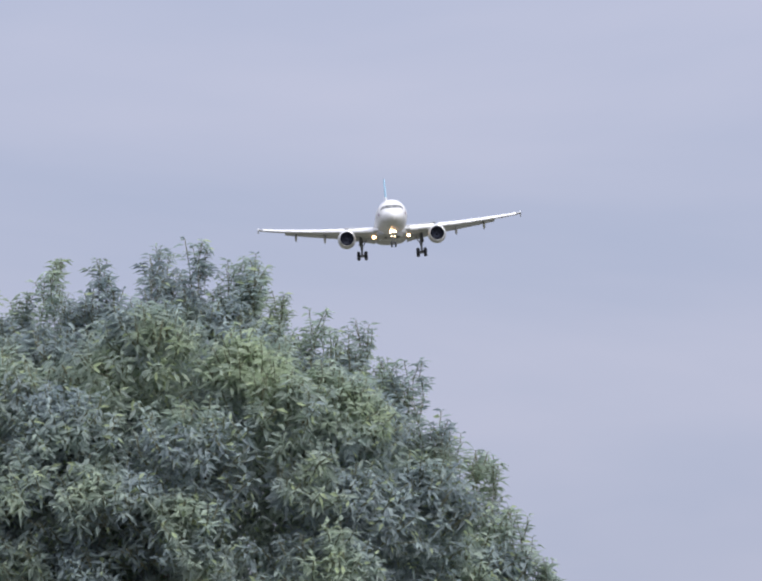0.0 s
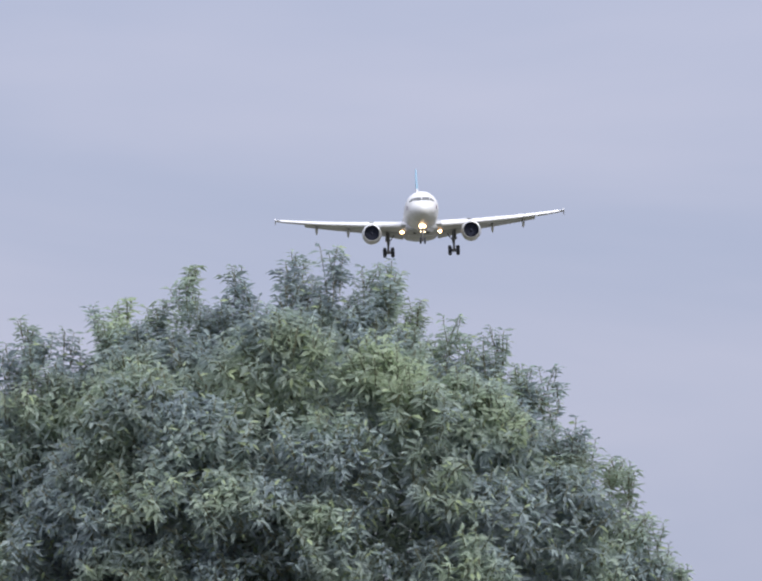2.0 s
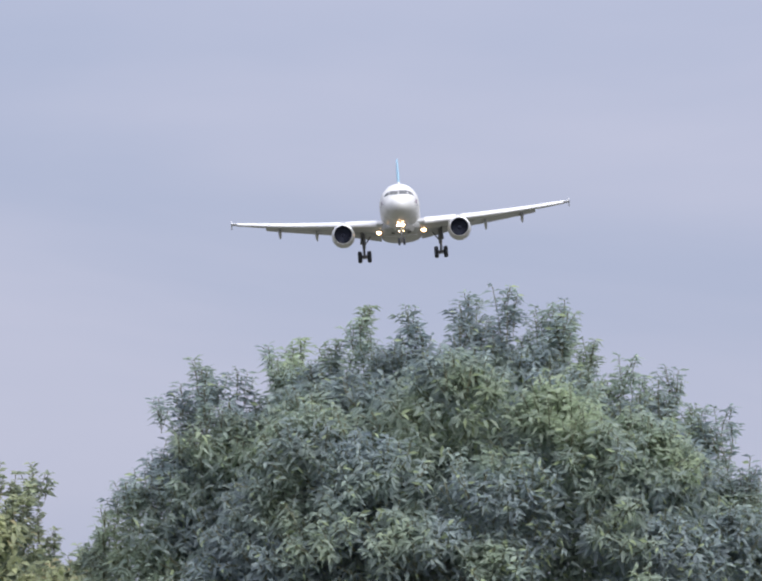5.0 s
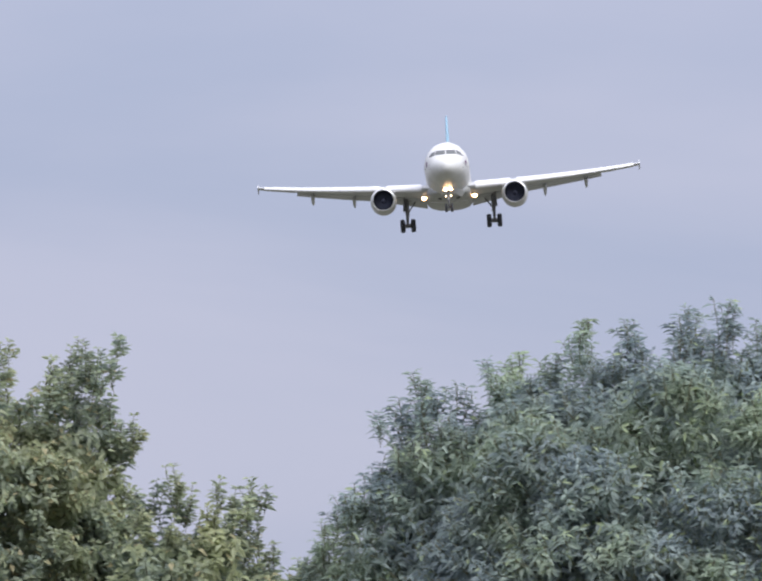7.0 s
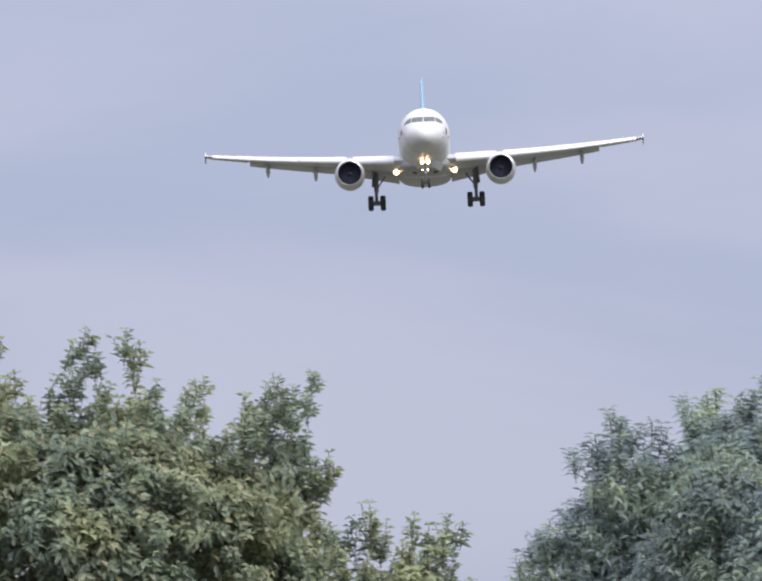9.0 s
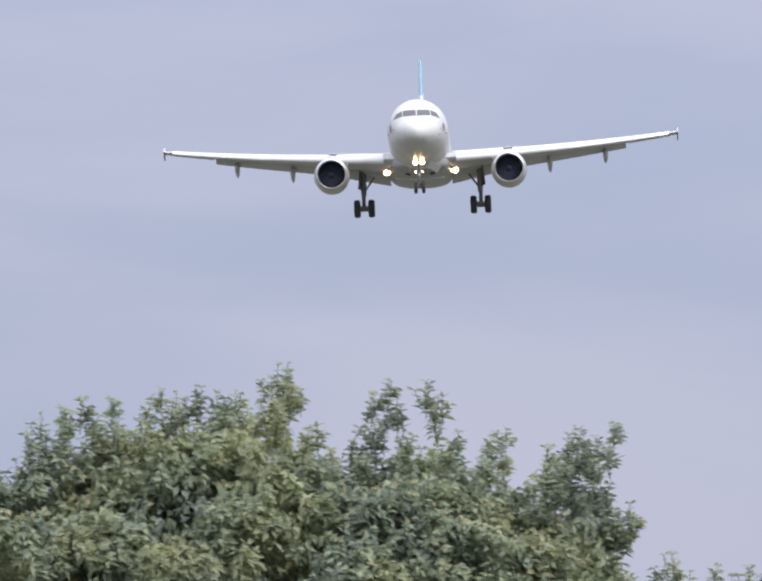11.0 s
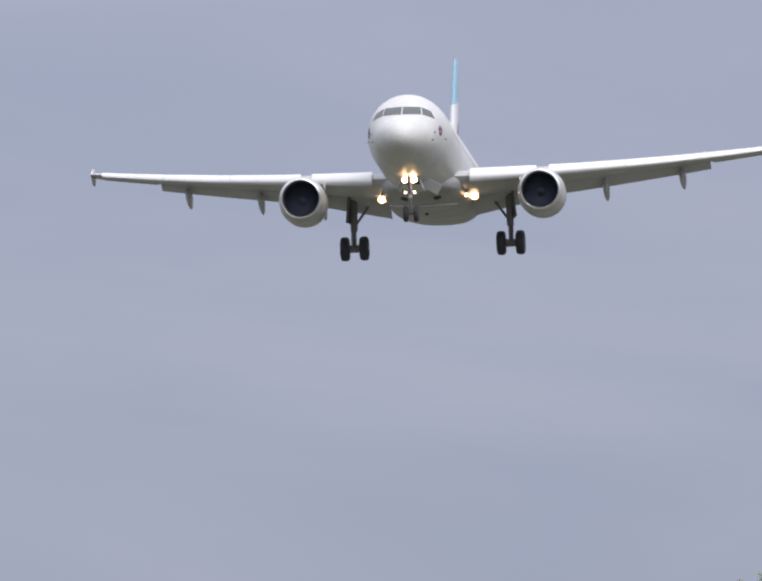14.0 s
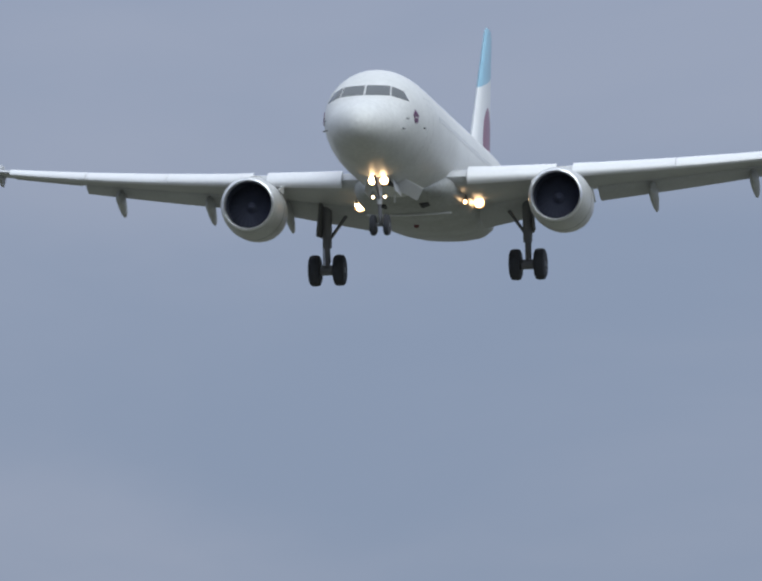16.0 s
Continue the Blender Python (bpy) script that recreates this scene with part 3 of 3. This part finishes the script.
    make_nose_gear(plane)
    # fin
    rings = []
    for z, lead, chord, t in ((1.6, 25.5, 6.1, 0.55), (2.5, 26.9, 4.9, 0.5), (5.0, 28.85, 3.3, 0.38), (7.6, 30.85, 1.75, 0.22), (7.82, 31.15, 1.35, 0.12)):
        prof = [(1, 0), (0.75, 0.22), (0.4, 0.48), (0.12, 0.38), (0.03, 0.2), (0, 0), (0.03, -0.2), (0.12, -0.38), (0.4, -0.48), (0.75, -0.22)]
        rings.append([(h * t, lead + u * chord - GEAR, z) for u, h in prof])
    part("fin", loft(rings), FIN, plane, "white tail fin with light blue top and wine red foot")
    for s, z, h in ((7.2, 2.2, 0.34), (11.5, 2.2, 0.26)):
        part("antenna", loft([[(d, s - GEAR + y, zz) for y, zz in ((0, z), (0.22, z + h), (0.34, z + h), (0.42, z))] for d in (-0.015, 0.015)]), WHITE, plane)
    part("belly_antenna", loft([[(d, 8.2 - GEAR + y, zz) for y, zz in ((0, -1.8), (0.2, -2.2), (0.32, -2.2), (0.4, -1.8))] for d in (-0.015, 0.015)]), WHITE, plane)
    part("beacon", revolve([(0.11, 0.0), (0.10, 0.07), (0.05, 0.11), (0.005, 0.12)], (0, 0, 0), 16, "y"), BEACON, plane, "red beacon lamp").matrix_basis = pose(0, 13.5 - GEAR, -2.34, -90)
    return plane


airliner = make_airliner()


# ---- trees ----
def leaf_blades(rng, base, way, length, width, droop):
    """Corners of one folded, curved leaf that grows from base along way."""
    side = way.cross(Vector((0, 0, 1)))
    if side.length < 1e-3:
        side = Vector((1, 0, 0))
    side.normalize()
    side = (Matrix.Rotation(rng.uniform(-1.0, 1.0), 3, way) @ side)
    up = side.cross(way).normalized()
    a = base + way * length * 0.45 - up * length * 0.04
    tip = base + way * length - Vector((0, 0, droop * length))
    lift = up * width * 0.18
    return [base, a + side * width * 0.5 + lift, tip, a - side * width * 0.5 + lift, a]


LEAF_FACES = ((0, 1, 4), (1, 2, 4), (4, 2, 3), (0, 4, 3))


def clump_mesh(name, seed, shoots, twigs, leaves, spread, reach, length, width, hang, wind, mat, level=0.45):
    """A bough end: upright shoots round one foot, each a few twigs set with leaves that hang and lean with the wind.
    level: how near the side twigs come to the shoot's own height."""
    rng = random.Random(seed)
    blow = Vector(wind)
    verts, faces, tv, tf = [], [], [], []
    for shoot in range(shoots):
        turn = 2 * math.pi * (shoot + rng.uniform(-0.3, 0.3)) / max(shoots - 1, 1)
        away = 0.0 if shoot == 0 else spread * rng.uniform(0.55, 1.0)
        foot = Vector((math.cos(turn) * away, math.sin(turn) * away, rng.uniform(-0.25, 0.05) * reach - 0.35 * away))
        axis = Vector((math.cos(turn) * away * 0.9, math.sin(turn) * away * 0.9, 1.0)).normalized()
        tall = reach * rng.uniform(0.6, 1.05)
        for k in range(twigs):
            a = rng.uniform(0, 2 * math.pi)
            out = Vector((math.cos(a), math.sin(a), 0))
            start = 0.0 if k == 0 else rng.uniform(0.0, 0.5)
            p = foot + axis * tall * start
            way = (axis + out * (0.0 if k == 0 else rng.uniform(0.3, 0.9))).normalized()
            run = tall * (1.0 - start) * (rng.uniform(0.8, 1.0) if k == 0 else rng.uniform(level, level + 0.35))
            path = [p.copy()]
            count = max(4, round(leaves * run / reach))
            for i in range(count):
                way = (way + axis * 0.05 + blow * 0.05 + Vector((rng.gauss(0, 0.07), rng.gauss(0, 0.07), rng.gauss(0, 0.05)))).normalized()
                p = p + way * run / count
                path.append(p.copy())
                for s in (0, 1) if i < count - 1 else (0, 1, 2, 3):
                    b = a + i * 1.9 + s * math.pi + rng.uniform(-0.5, 0.5)
                    side = Vector((math.cos(b), math.sin(b), rng.uniform(-0.25, 0.25) - hang))
                    lw = (way * rng.uniform(0.15, 0.6) * (1 + i / count * 0.5) + side * 0.8 + blow * rng.uniform(0.3, 1.3)).normalized()
                    f = rng.uniform(0.65, 1.15) * (1.0 - 0.25 * i / count)
                    n = len(verts)
                    verts += leaf_blades(rng, p, lw, length * f, width * f * rng.uniform(0.75, 1.2), rng.uniform(0.05, 0.4))
                    faces += [tuple(n + q for q in face) for face in LEAF_FACES]
            r = 0.005
            for q in path[::max(1, count // 3)] + [path[-1]]:
                n = len(tv)
                tv += [q + Vector((r, 0, 0)), q + Vector((-r * 0.5, r * 0.87, 0)), q + Vector((-r * 0.5, -r * 0.87, 0))]
                if q is not path[0]:
                    tf += [(n - 3 + m, n - 3 + (m + 1) % 3, n + (m + 1) % 3, n + m) for m in range(3)]
    me = bpy.data.meshes.new(name)
    n0 = len(verts)
    me.from_pydata([tuple(v) for v in verts + tv], [], faces + [tuple(i + n0 for i in f) for f in tf])
    me.materials.append(mat)
    me.materials.append(TWIG)
    me.polygons.foreach_set("material_index", [0] * len(faces) + [1] * len(tf))
    return me


def limb(points, radii, n=9):
    rings = []
    for i, (p, r) in enumerate(zip(points, radii)):
        d = (points[min(i + 1, len(points) - 1)] - points[max(i - 1, 0)]).normalized()
        q = d.to_track_quat("Z", "Y")
        rings.append([p + q @ Vector((r * math.cos(2*math.pi*k/n), r * math.sin(2*math.pi*k/n), 0)) for k in range(n)])
    return loft(rings)


SWAYING = []


def mesh_tip(me):
    return max((v.co.copy() for v in me.vertices), key=lambda p: p.z)


def interp_line(x, pts):
    if x <= pts[0][0]:
        return pts[0][1] - 2.5 * (pts[0][0] - x)
    for (x0, z0), (x1, z1) in zip(pts, pts[1:]):
        if x <= x1:
            return z0 + (z1 - z0) * (x - x0) / (x1 - x0)
    return pts[-1][1] - 2.5 * (x - pts[-1][0])


def make_tree(label, seed, az, dist, dome, line, sprigs, boughs, meshes, plumes, blade, loose, mat):
    """A tree at a bearing and distance. dome: (half width, half depth, top height, foot of the crown); line: height of the
    closed crown across its width; sprigs: (x, z) of the loose shoots that stand out over it; boughs: how many leafy masses."""
    rng = random.Random(seed)
    hw, hd, top, foot = dome
    a = radians(az)
    tree = tagged(new("tree"), label, "tree")
    tree.matrix_basis = pose(-math.sin(a) * dist, math.cos(a) * dist, 0, 0, 0, az)
    mid = foot + (top - foot) * 0.35
    trunk_pts = [Vector((0.06 * math.sin(i), 0.06 * math.cos(2 * i), z)) for i, z in enumerate(steps(-0.1, mid + (top - mid) * 0.45, 7))]
    part("trunk", limb(trunk_pts, [0.30, 0.24, 0.21, 0.19, 0.16, 0.12, 0.08, 0.04], 14), BARK, tree, "grey-brown trunk")
    tip = {me: mesh_tip(me) for me in meshes + plumes}

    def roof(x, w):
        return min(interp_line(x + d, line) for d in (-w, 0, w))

    def spray(me, p, lean, k, by_tip=False):
        """A spray that grows from p, or whose highest leaf reaches p."""
        ob = tagged(new("leaf_spray", me), kind="stuff")
        ob.parent = tree
        q = Vector((0, 0, 1)).rotation_difference(lean.normalized()).to_matrix().to_4x4()
        m = q @ pose(0, 0, 0, 0, 0, rng.uniform(-60, 60)) @ Matrix.Scale(k, 4)
        ob.matrix_basis = Matrix.Translation(p - m @ tip[me] if by_tip else p) @ m
        return ob

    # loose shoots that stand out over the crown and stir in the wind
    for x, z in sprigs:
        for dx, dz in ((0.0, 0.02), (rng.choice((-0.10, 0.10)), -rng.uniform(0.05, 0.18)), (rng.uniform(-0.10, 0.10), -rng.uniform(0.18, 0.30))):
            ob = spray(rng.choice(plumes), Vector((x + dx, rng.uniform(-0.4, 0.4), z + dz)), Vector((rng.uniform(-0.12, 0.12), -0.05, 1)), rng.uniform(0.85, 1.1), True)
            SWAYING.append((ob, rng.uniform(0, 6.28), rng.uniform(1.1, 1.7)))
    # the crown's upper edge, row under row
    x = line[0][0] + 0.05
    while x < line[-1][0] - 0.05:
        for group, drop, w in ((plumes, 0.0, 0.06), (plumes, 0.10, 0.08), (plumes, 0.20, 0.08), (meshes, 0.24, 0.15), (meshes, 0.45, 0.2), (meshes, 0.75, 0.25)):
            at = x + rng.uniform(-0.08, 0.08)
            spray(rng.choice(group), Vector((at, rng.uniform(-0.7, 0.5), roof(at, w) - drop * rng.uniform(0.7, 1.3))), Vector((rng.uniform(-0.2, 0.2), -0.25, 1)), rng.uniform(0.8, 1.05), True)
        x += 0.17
    # leafy masses over the dome, with shaded hollows between them
    masses, tries = [], 0
    while len(masses) < boughs and tries < boughs * 80:
        tries += 1
        v = Vector((rng.gauss(0, 1), rng.gauss(-0.7, 1), rng.gauss(0.1, 0.9))).normalized()
        f = rng.uniform(0.78, 0.92)
        h = (top - mid) if v.z > 0 else (mid - foot)
        c = Vector((v.x * hw * f, v.y * hd * f, mid + v.z * h * f))
        c.z = min(c.z, roof(c.x, 0.4) - 0.6)
        if c.z < foot - 0.5 or any((c - q[0]).length < 0.72 for q in masses):
            continue
        masses.append((c, v))
    for c, v in masses:
        size = rng.uniform(0.34, 0.60)
        for i in range(rng.choice((8, 9, 10, 11))):
            u = (Vector((rng.gauss(0, 1), rng.gauss(0, 1), rng.gauss(0.3, 0.9))).normalized() + v * 0.7).normalized()
            me, k = rng.choice(meshes), rng.uniform(0.9, 1.2)
            p = c + u * size + Vector((0, 0, -0.25 * k))
            p.z = min(p.z, roof(p.x, 0.3) - tip[me].z * k - 0.1)
            spray(me, p, Vector((u.x, u.y, max(u.z, 0) + 0.75)), k)
    # loose leaves on the twigs inside the crown
    verts, faces = [], []
    for i in range(loose):
        v = Vector((rng.gauss(0, 1), rng.gauss(0, 1), rng.gauss(0, 1))).normalized() * rng.uniform(0.55, 0.93)
        h = (top - mid) if v.z > 0 else (mid - foot)
        p = Vector((v.x * hw, v.y * hd, mid + v.z * h))
        if i % 3 == 0:
            p = Vector((rng.uniform(line[0][0], line[-1][0]), rng.uniform(-1.1, 1.1), 99))
        lid = roof(p.x, 0.2) - rng.uniform(0.3, 0.75)
        if p.z > lid:
            p.z = lid - 2.2 * rng.uniform(0, 1)
        way = Vector((rng.gauss(0, 1), rng.gauss(0, 1), rng.gauss(-0.5, 0.7))).normalized()
        n = len(verts)
        verts += [tuple(q) for q in leaf_blades(rng, p, way, blade[0], blade[1], 0.2)[:4]]
        faces += [(n, n + 1, n + 2), (n, n + 2, n + 3)]
    me = bpy.data.meshes.new("inner_leaves")
    me.from_pydata(verts, [], faces)
    me.materials.append(mat)
    inside = new("inner_leaves", me)
    inside.parent = tree
    tagged(inside, kind="stuff")
    for i in range(9):
        ang = 2 * math.pi * i / 9 + rng.uniform(-0.2, 0.2)
        z0 = foot + 0.3 + 0.25 * i
        end = Vector((math.cos(ang) * hw * 0.5, math.sin(ang) * hd * 0.5, min(z0 + (top - z0) * 0.4, roof(math.cos(ang) * hw * 0.5, 0.2) - 1.3)))
        start = Vector((0, 0, z0 - 0.6))
        pts = [start.lerp(end, f) + Vector((0, 0, 0.35 * math.sin(f * 3.0))) for f in steps(0, 1, 5)]
        part("limb", limb(pts, [0.10, 0.08, 0.065, 0.05, 0.035, 0.02]), BARK, tree)
    return tree


ASH = [clump_mesh("ash_spray", 10 + i, 5, 5, 9, 0.30, 0.48, 0.142, 0.042, 0.32, (-0.25, 0, -0.22), LEAF_ASH) for i in range(12)]
ASH_PLUMES = [clump_mesh("ash_plume", 70 + i, 2, 4, 9, 0.10, 0.50, 0.145, 0.042, 0.25, (-0.12, 0, -0.15), LEAF_ASH, 0.55) for i in range(8)]
HORN = [clump_mesh("hornbeam_spray", 40 + i, 5, 5, 7, 0.30, 0.44, 0.130, 0.068, 0.35, (0.30, 0, -0.25), LEAF_HORN) for i in range(12)]
HORN_PLUMES = [clump_mesh("hornbeam_plume", 90 + i, 2, 3, 7, 0.09, 0.46, 0.125, 0.060, 0.10, (0.10, 0, -0.05), LEAF_HORN, 0.40) for i in range(8)]

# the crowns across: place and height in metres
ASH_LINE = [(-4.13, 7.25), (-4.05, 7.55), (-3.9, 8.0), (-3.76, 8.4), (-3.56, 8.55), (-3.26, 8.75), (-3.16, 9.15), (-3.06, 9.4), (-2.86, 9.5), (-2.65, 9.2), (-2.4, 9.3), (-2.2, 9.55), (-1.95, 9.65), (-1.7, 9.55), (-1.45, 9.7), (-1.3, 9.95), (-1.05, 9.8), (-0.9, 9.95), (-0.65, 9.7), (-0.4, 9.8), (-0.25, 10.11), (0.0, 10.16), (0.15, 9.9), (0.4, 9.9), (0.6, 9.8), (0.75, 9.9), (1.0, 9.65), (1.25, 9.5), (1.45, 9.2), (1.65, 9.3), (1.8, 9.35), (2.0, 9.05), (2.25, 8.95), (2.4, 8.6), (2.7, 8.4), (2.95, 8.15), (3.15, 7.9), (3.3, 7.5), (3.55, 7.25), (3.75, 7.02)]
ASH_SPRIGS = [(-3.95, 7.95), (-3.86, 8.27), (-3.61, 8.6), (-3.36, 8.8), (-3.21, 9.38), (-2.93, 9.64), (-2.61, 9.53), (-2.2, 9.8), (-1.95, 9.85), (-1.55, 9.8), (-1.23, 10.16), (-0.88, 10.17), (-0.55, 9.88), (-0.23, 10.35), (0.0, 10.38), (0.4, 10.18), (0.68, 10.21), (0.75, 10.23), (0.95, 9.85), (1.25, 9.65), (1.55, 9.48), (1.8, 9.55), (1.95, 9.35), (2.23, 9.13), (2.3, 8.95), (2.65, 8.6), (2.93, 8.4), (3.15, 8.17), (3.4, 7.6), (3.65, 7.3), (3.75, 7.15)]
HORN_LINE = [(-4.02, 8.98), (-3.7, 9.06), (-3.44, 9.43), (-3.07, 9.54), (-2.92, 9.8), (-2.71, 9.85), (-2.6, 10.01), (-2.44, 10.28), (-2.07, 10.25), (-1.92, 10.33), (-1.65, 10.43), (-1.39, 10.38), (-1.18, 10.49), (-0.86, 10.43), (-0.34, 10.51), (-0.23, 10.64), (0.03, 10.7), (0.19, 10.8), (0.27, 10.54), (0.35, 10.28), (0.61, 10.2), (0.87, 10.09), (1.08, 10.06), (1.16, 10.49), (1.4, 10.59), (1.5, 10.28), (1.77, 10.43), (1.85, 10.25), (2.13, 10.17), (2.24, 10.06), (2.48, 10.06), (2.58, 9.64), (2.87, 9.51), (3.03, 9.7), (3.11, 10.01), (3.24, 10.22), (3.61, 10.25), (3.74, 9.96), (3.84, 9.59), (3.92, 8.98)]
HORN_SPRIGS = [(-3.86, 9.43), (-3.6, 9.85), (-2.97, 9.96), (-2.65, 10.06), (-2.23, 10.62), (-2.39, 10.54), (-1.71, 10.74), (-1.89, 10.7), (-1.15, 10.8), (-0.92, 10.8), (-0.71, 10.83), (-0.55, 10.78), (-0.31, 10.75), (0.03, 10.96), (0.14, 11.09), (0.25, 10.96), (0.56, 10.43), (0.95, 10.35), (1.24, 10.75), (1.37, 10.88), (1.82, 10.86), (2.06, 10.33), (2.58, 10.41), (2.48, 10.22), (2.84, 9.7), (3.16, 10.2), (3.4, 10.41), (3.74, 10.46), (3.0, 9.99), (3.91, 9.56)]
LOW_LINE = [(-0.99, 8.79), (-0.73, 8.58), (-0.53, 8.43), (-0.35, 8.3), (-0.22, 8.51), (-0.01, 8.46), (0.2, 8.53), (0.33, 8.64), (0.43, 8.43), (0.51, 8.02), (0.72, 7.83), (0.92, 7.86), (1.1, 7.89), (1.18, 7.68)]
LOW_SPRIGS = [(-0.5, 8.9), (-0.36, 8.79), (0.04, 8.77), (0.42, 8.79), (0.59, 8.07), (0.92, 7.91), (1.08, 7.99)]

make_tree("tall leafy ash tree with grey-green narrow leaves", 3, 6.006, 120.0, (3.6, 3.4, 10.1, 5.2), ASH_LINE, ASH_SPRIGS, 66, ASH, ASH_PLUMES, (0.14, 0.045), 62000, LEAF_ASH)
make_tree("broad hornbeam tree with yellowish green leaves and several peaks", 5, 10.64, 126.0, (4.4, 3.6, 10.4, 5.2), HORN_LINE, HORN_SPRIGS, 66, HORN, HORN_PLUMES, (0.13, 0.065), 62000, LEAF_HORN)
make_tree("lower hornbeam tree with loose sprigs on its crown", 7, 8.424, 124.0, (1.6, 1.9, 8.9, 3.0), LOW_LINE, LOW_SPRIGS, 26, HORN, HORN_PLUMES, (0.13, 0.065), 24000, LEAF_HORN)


def motions():
    walk(airliner, [(t, pose(*row)) for t, *row in FLIGHT])
    # the highest sprays stir in the wind
    for ob, phase, speed in SWAYING:
        rest = ob.matrix_basis.copy()
        rows = []
        for i in range(33):
            t = i * 0.5
            a = 1.3 * math.sin(speed * t + phase) + 0.6 * math.sin(2.3 * speed * t + 2 * phase)
            rows.append((t, Matrix.Translation(rest.translation) @ pose(0, 0, 0, 0.5 * a, a) @ rest.to_quaternion().to_matrix().to_4x4()))
        walk(ob, rows)


motions()
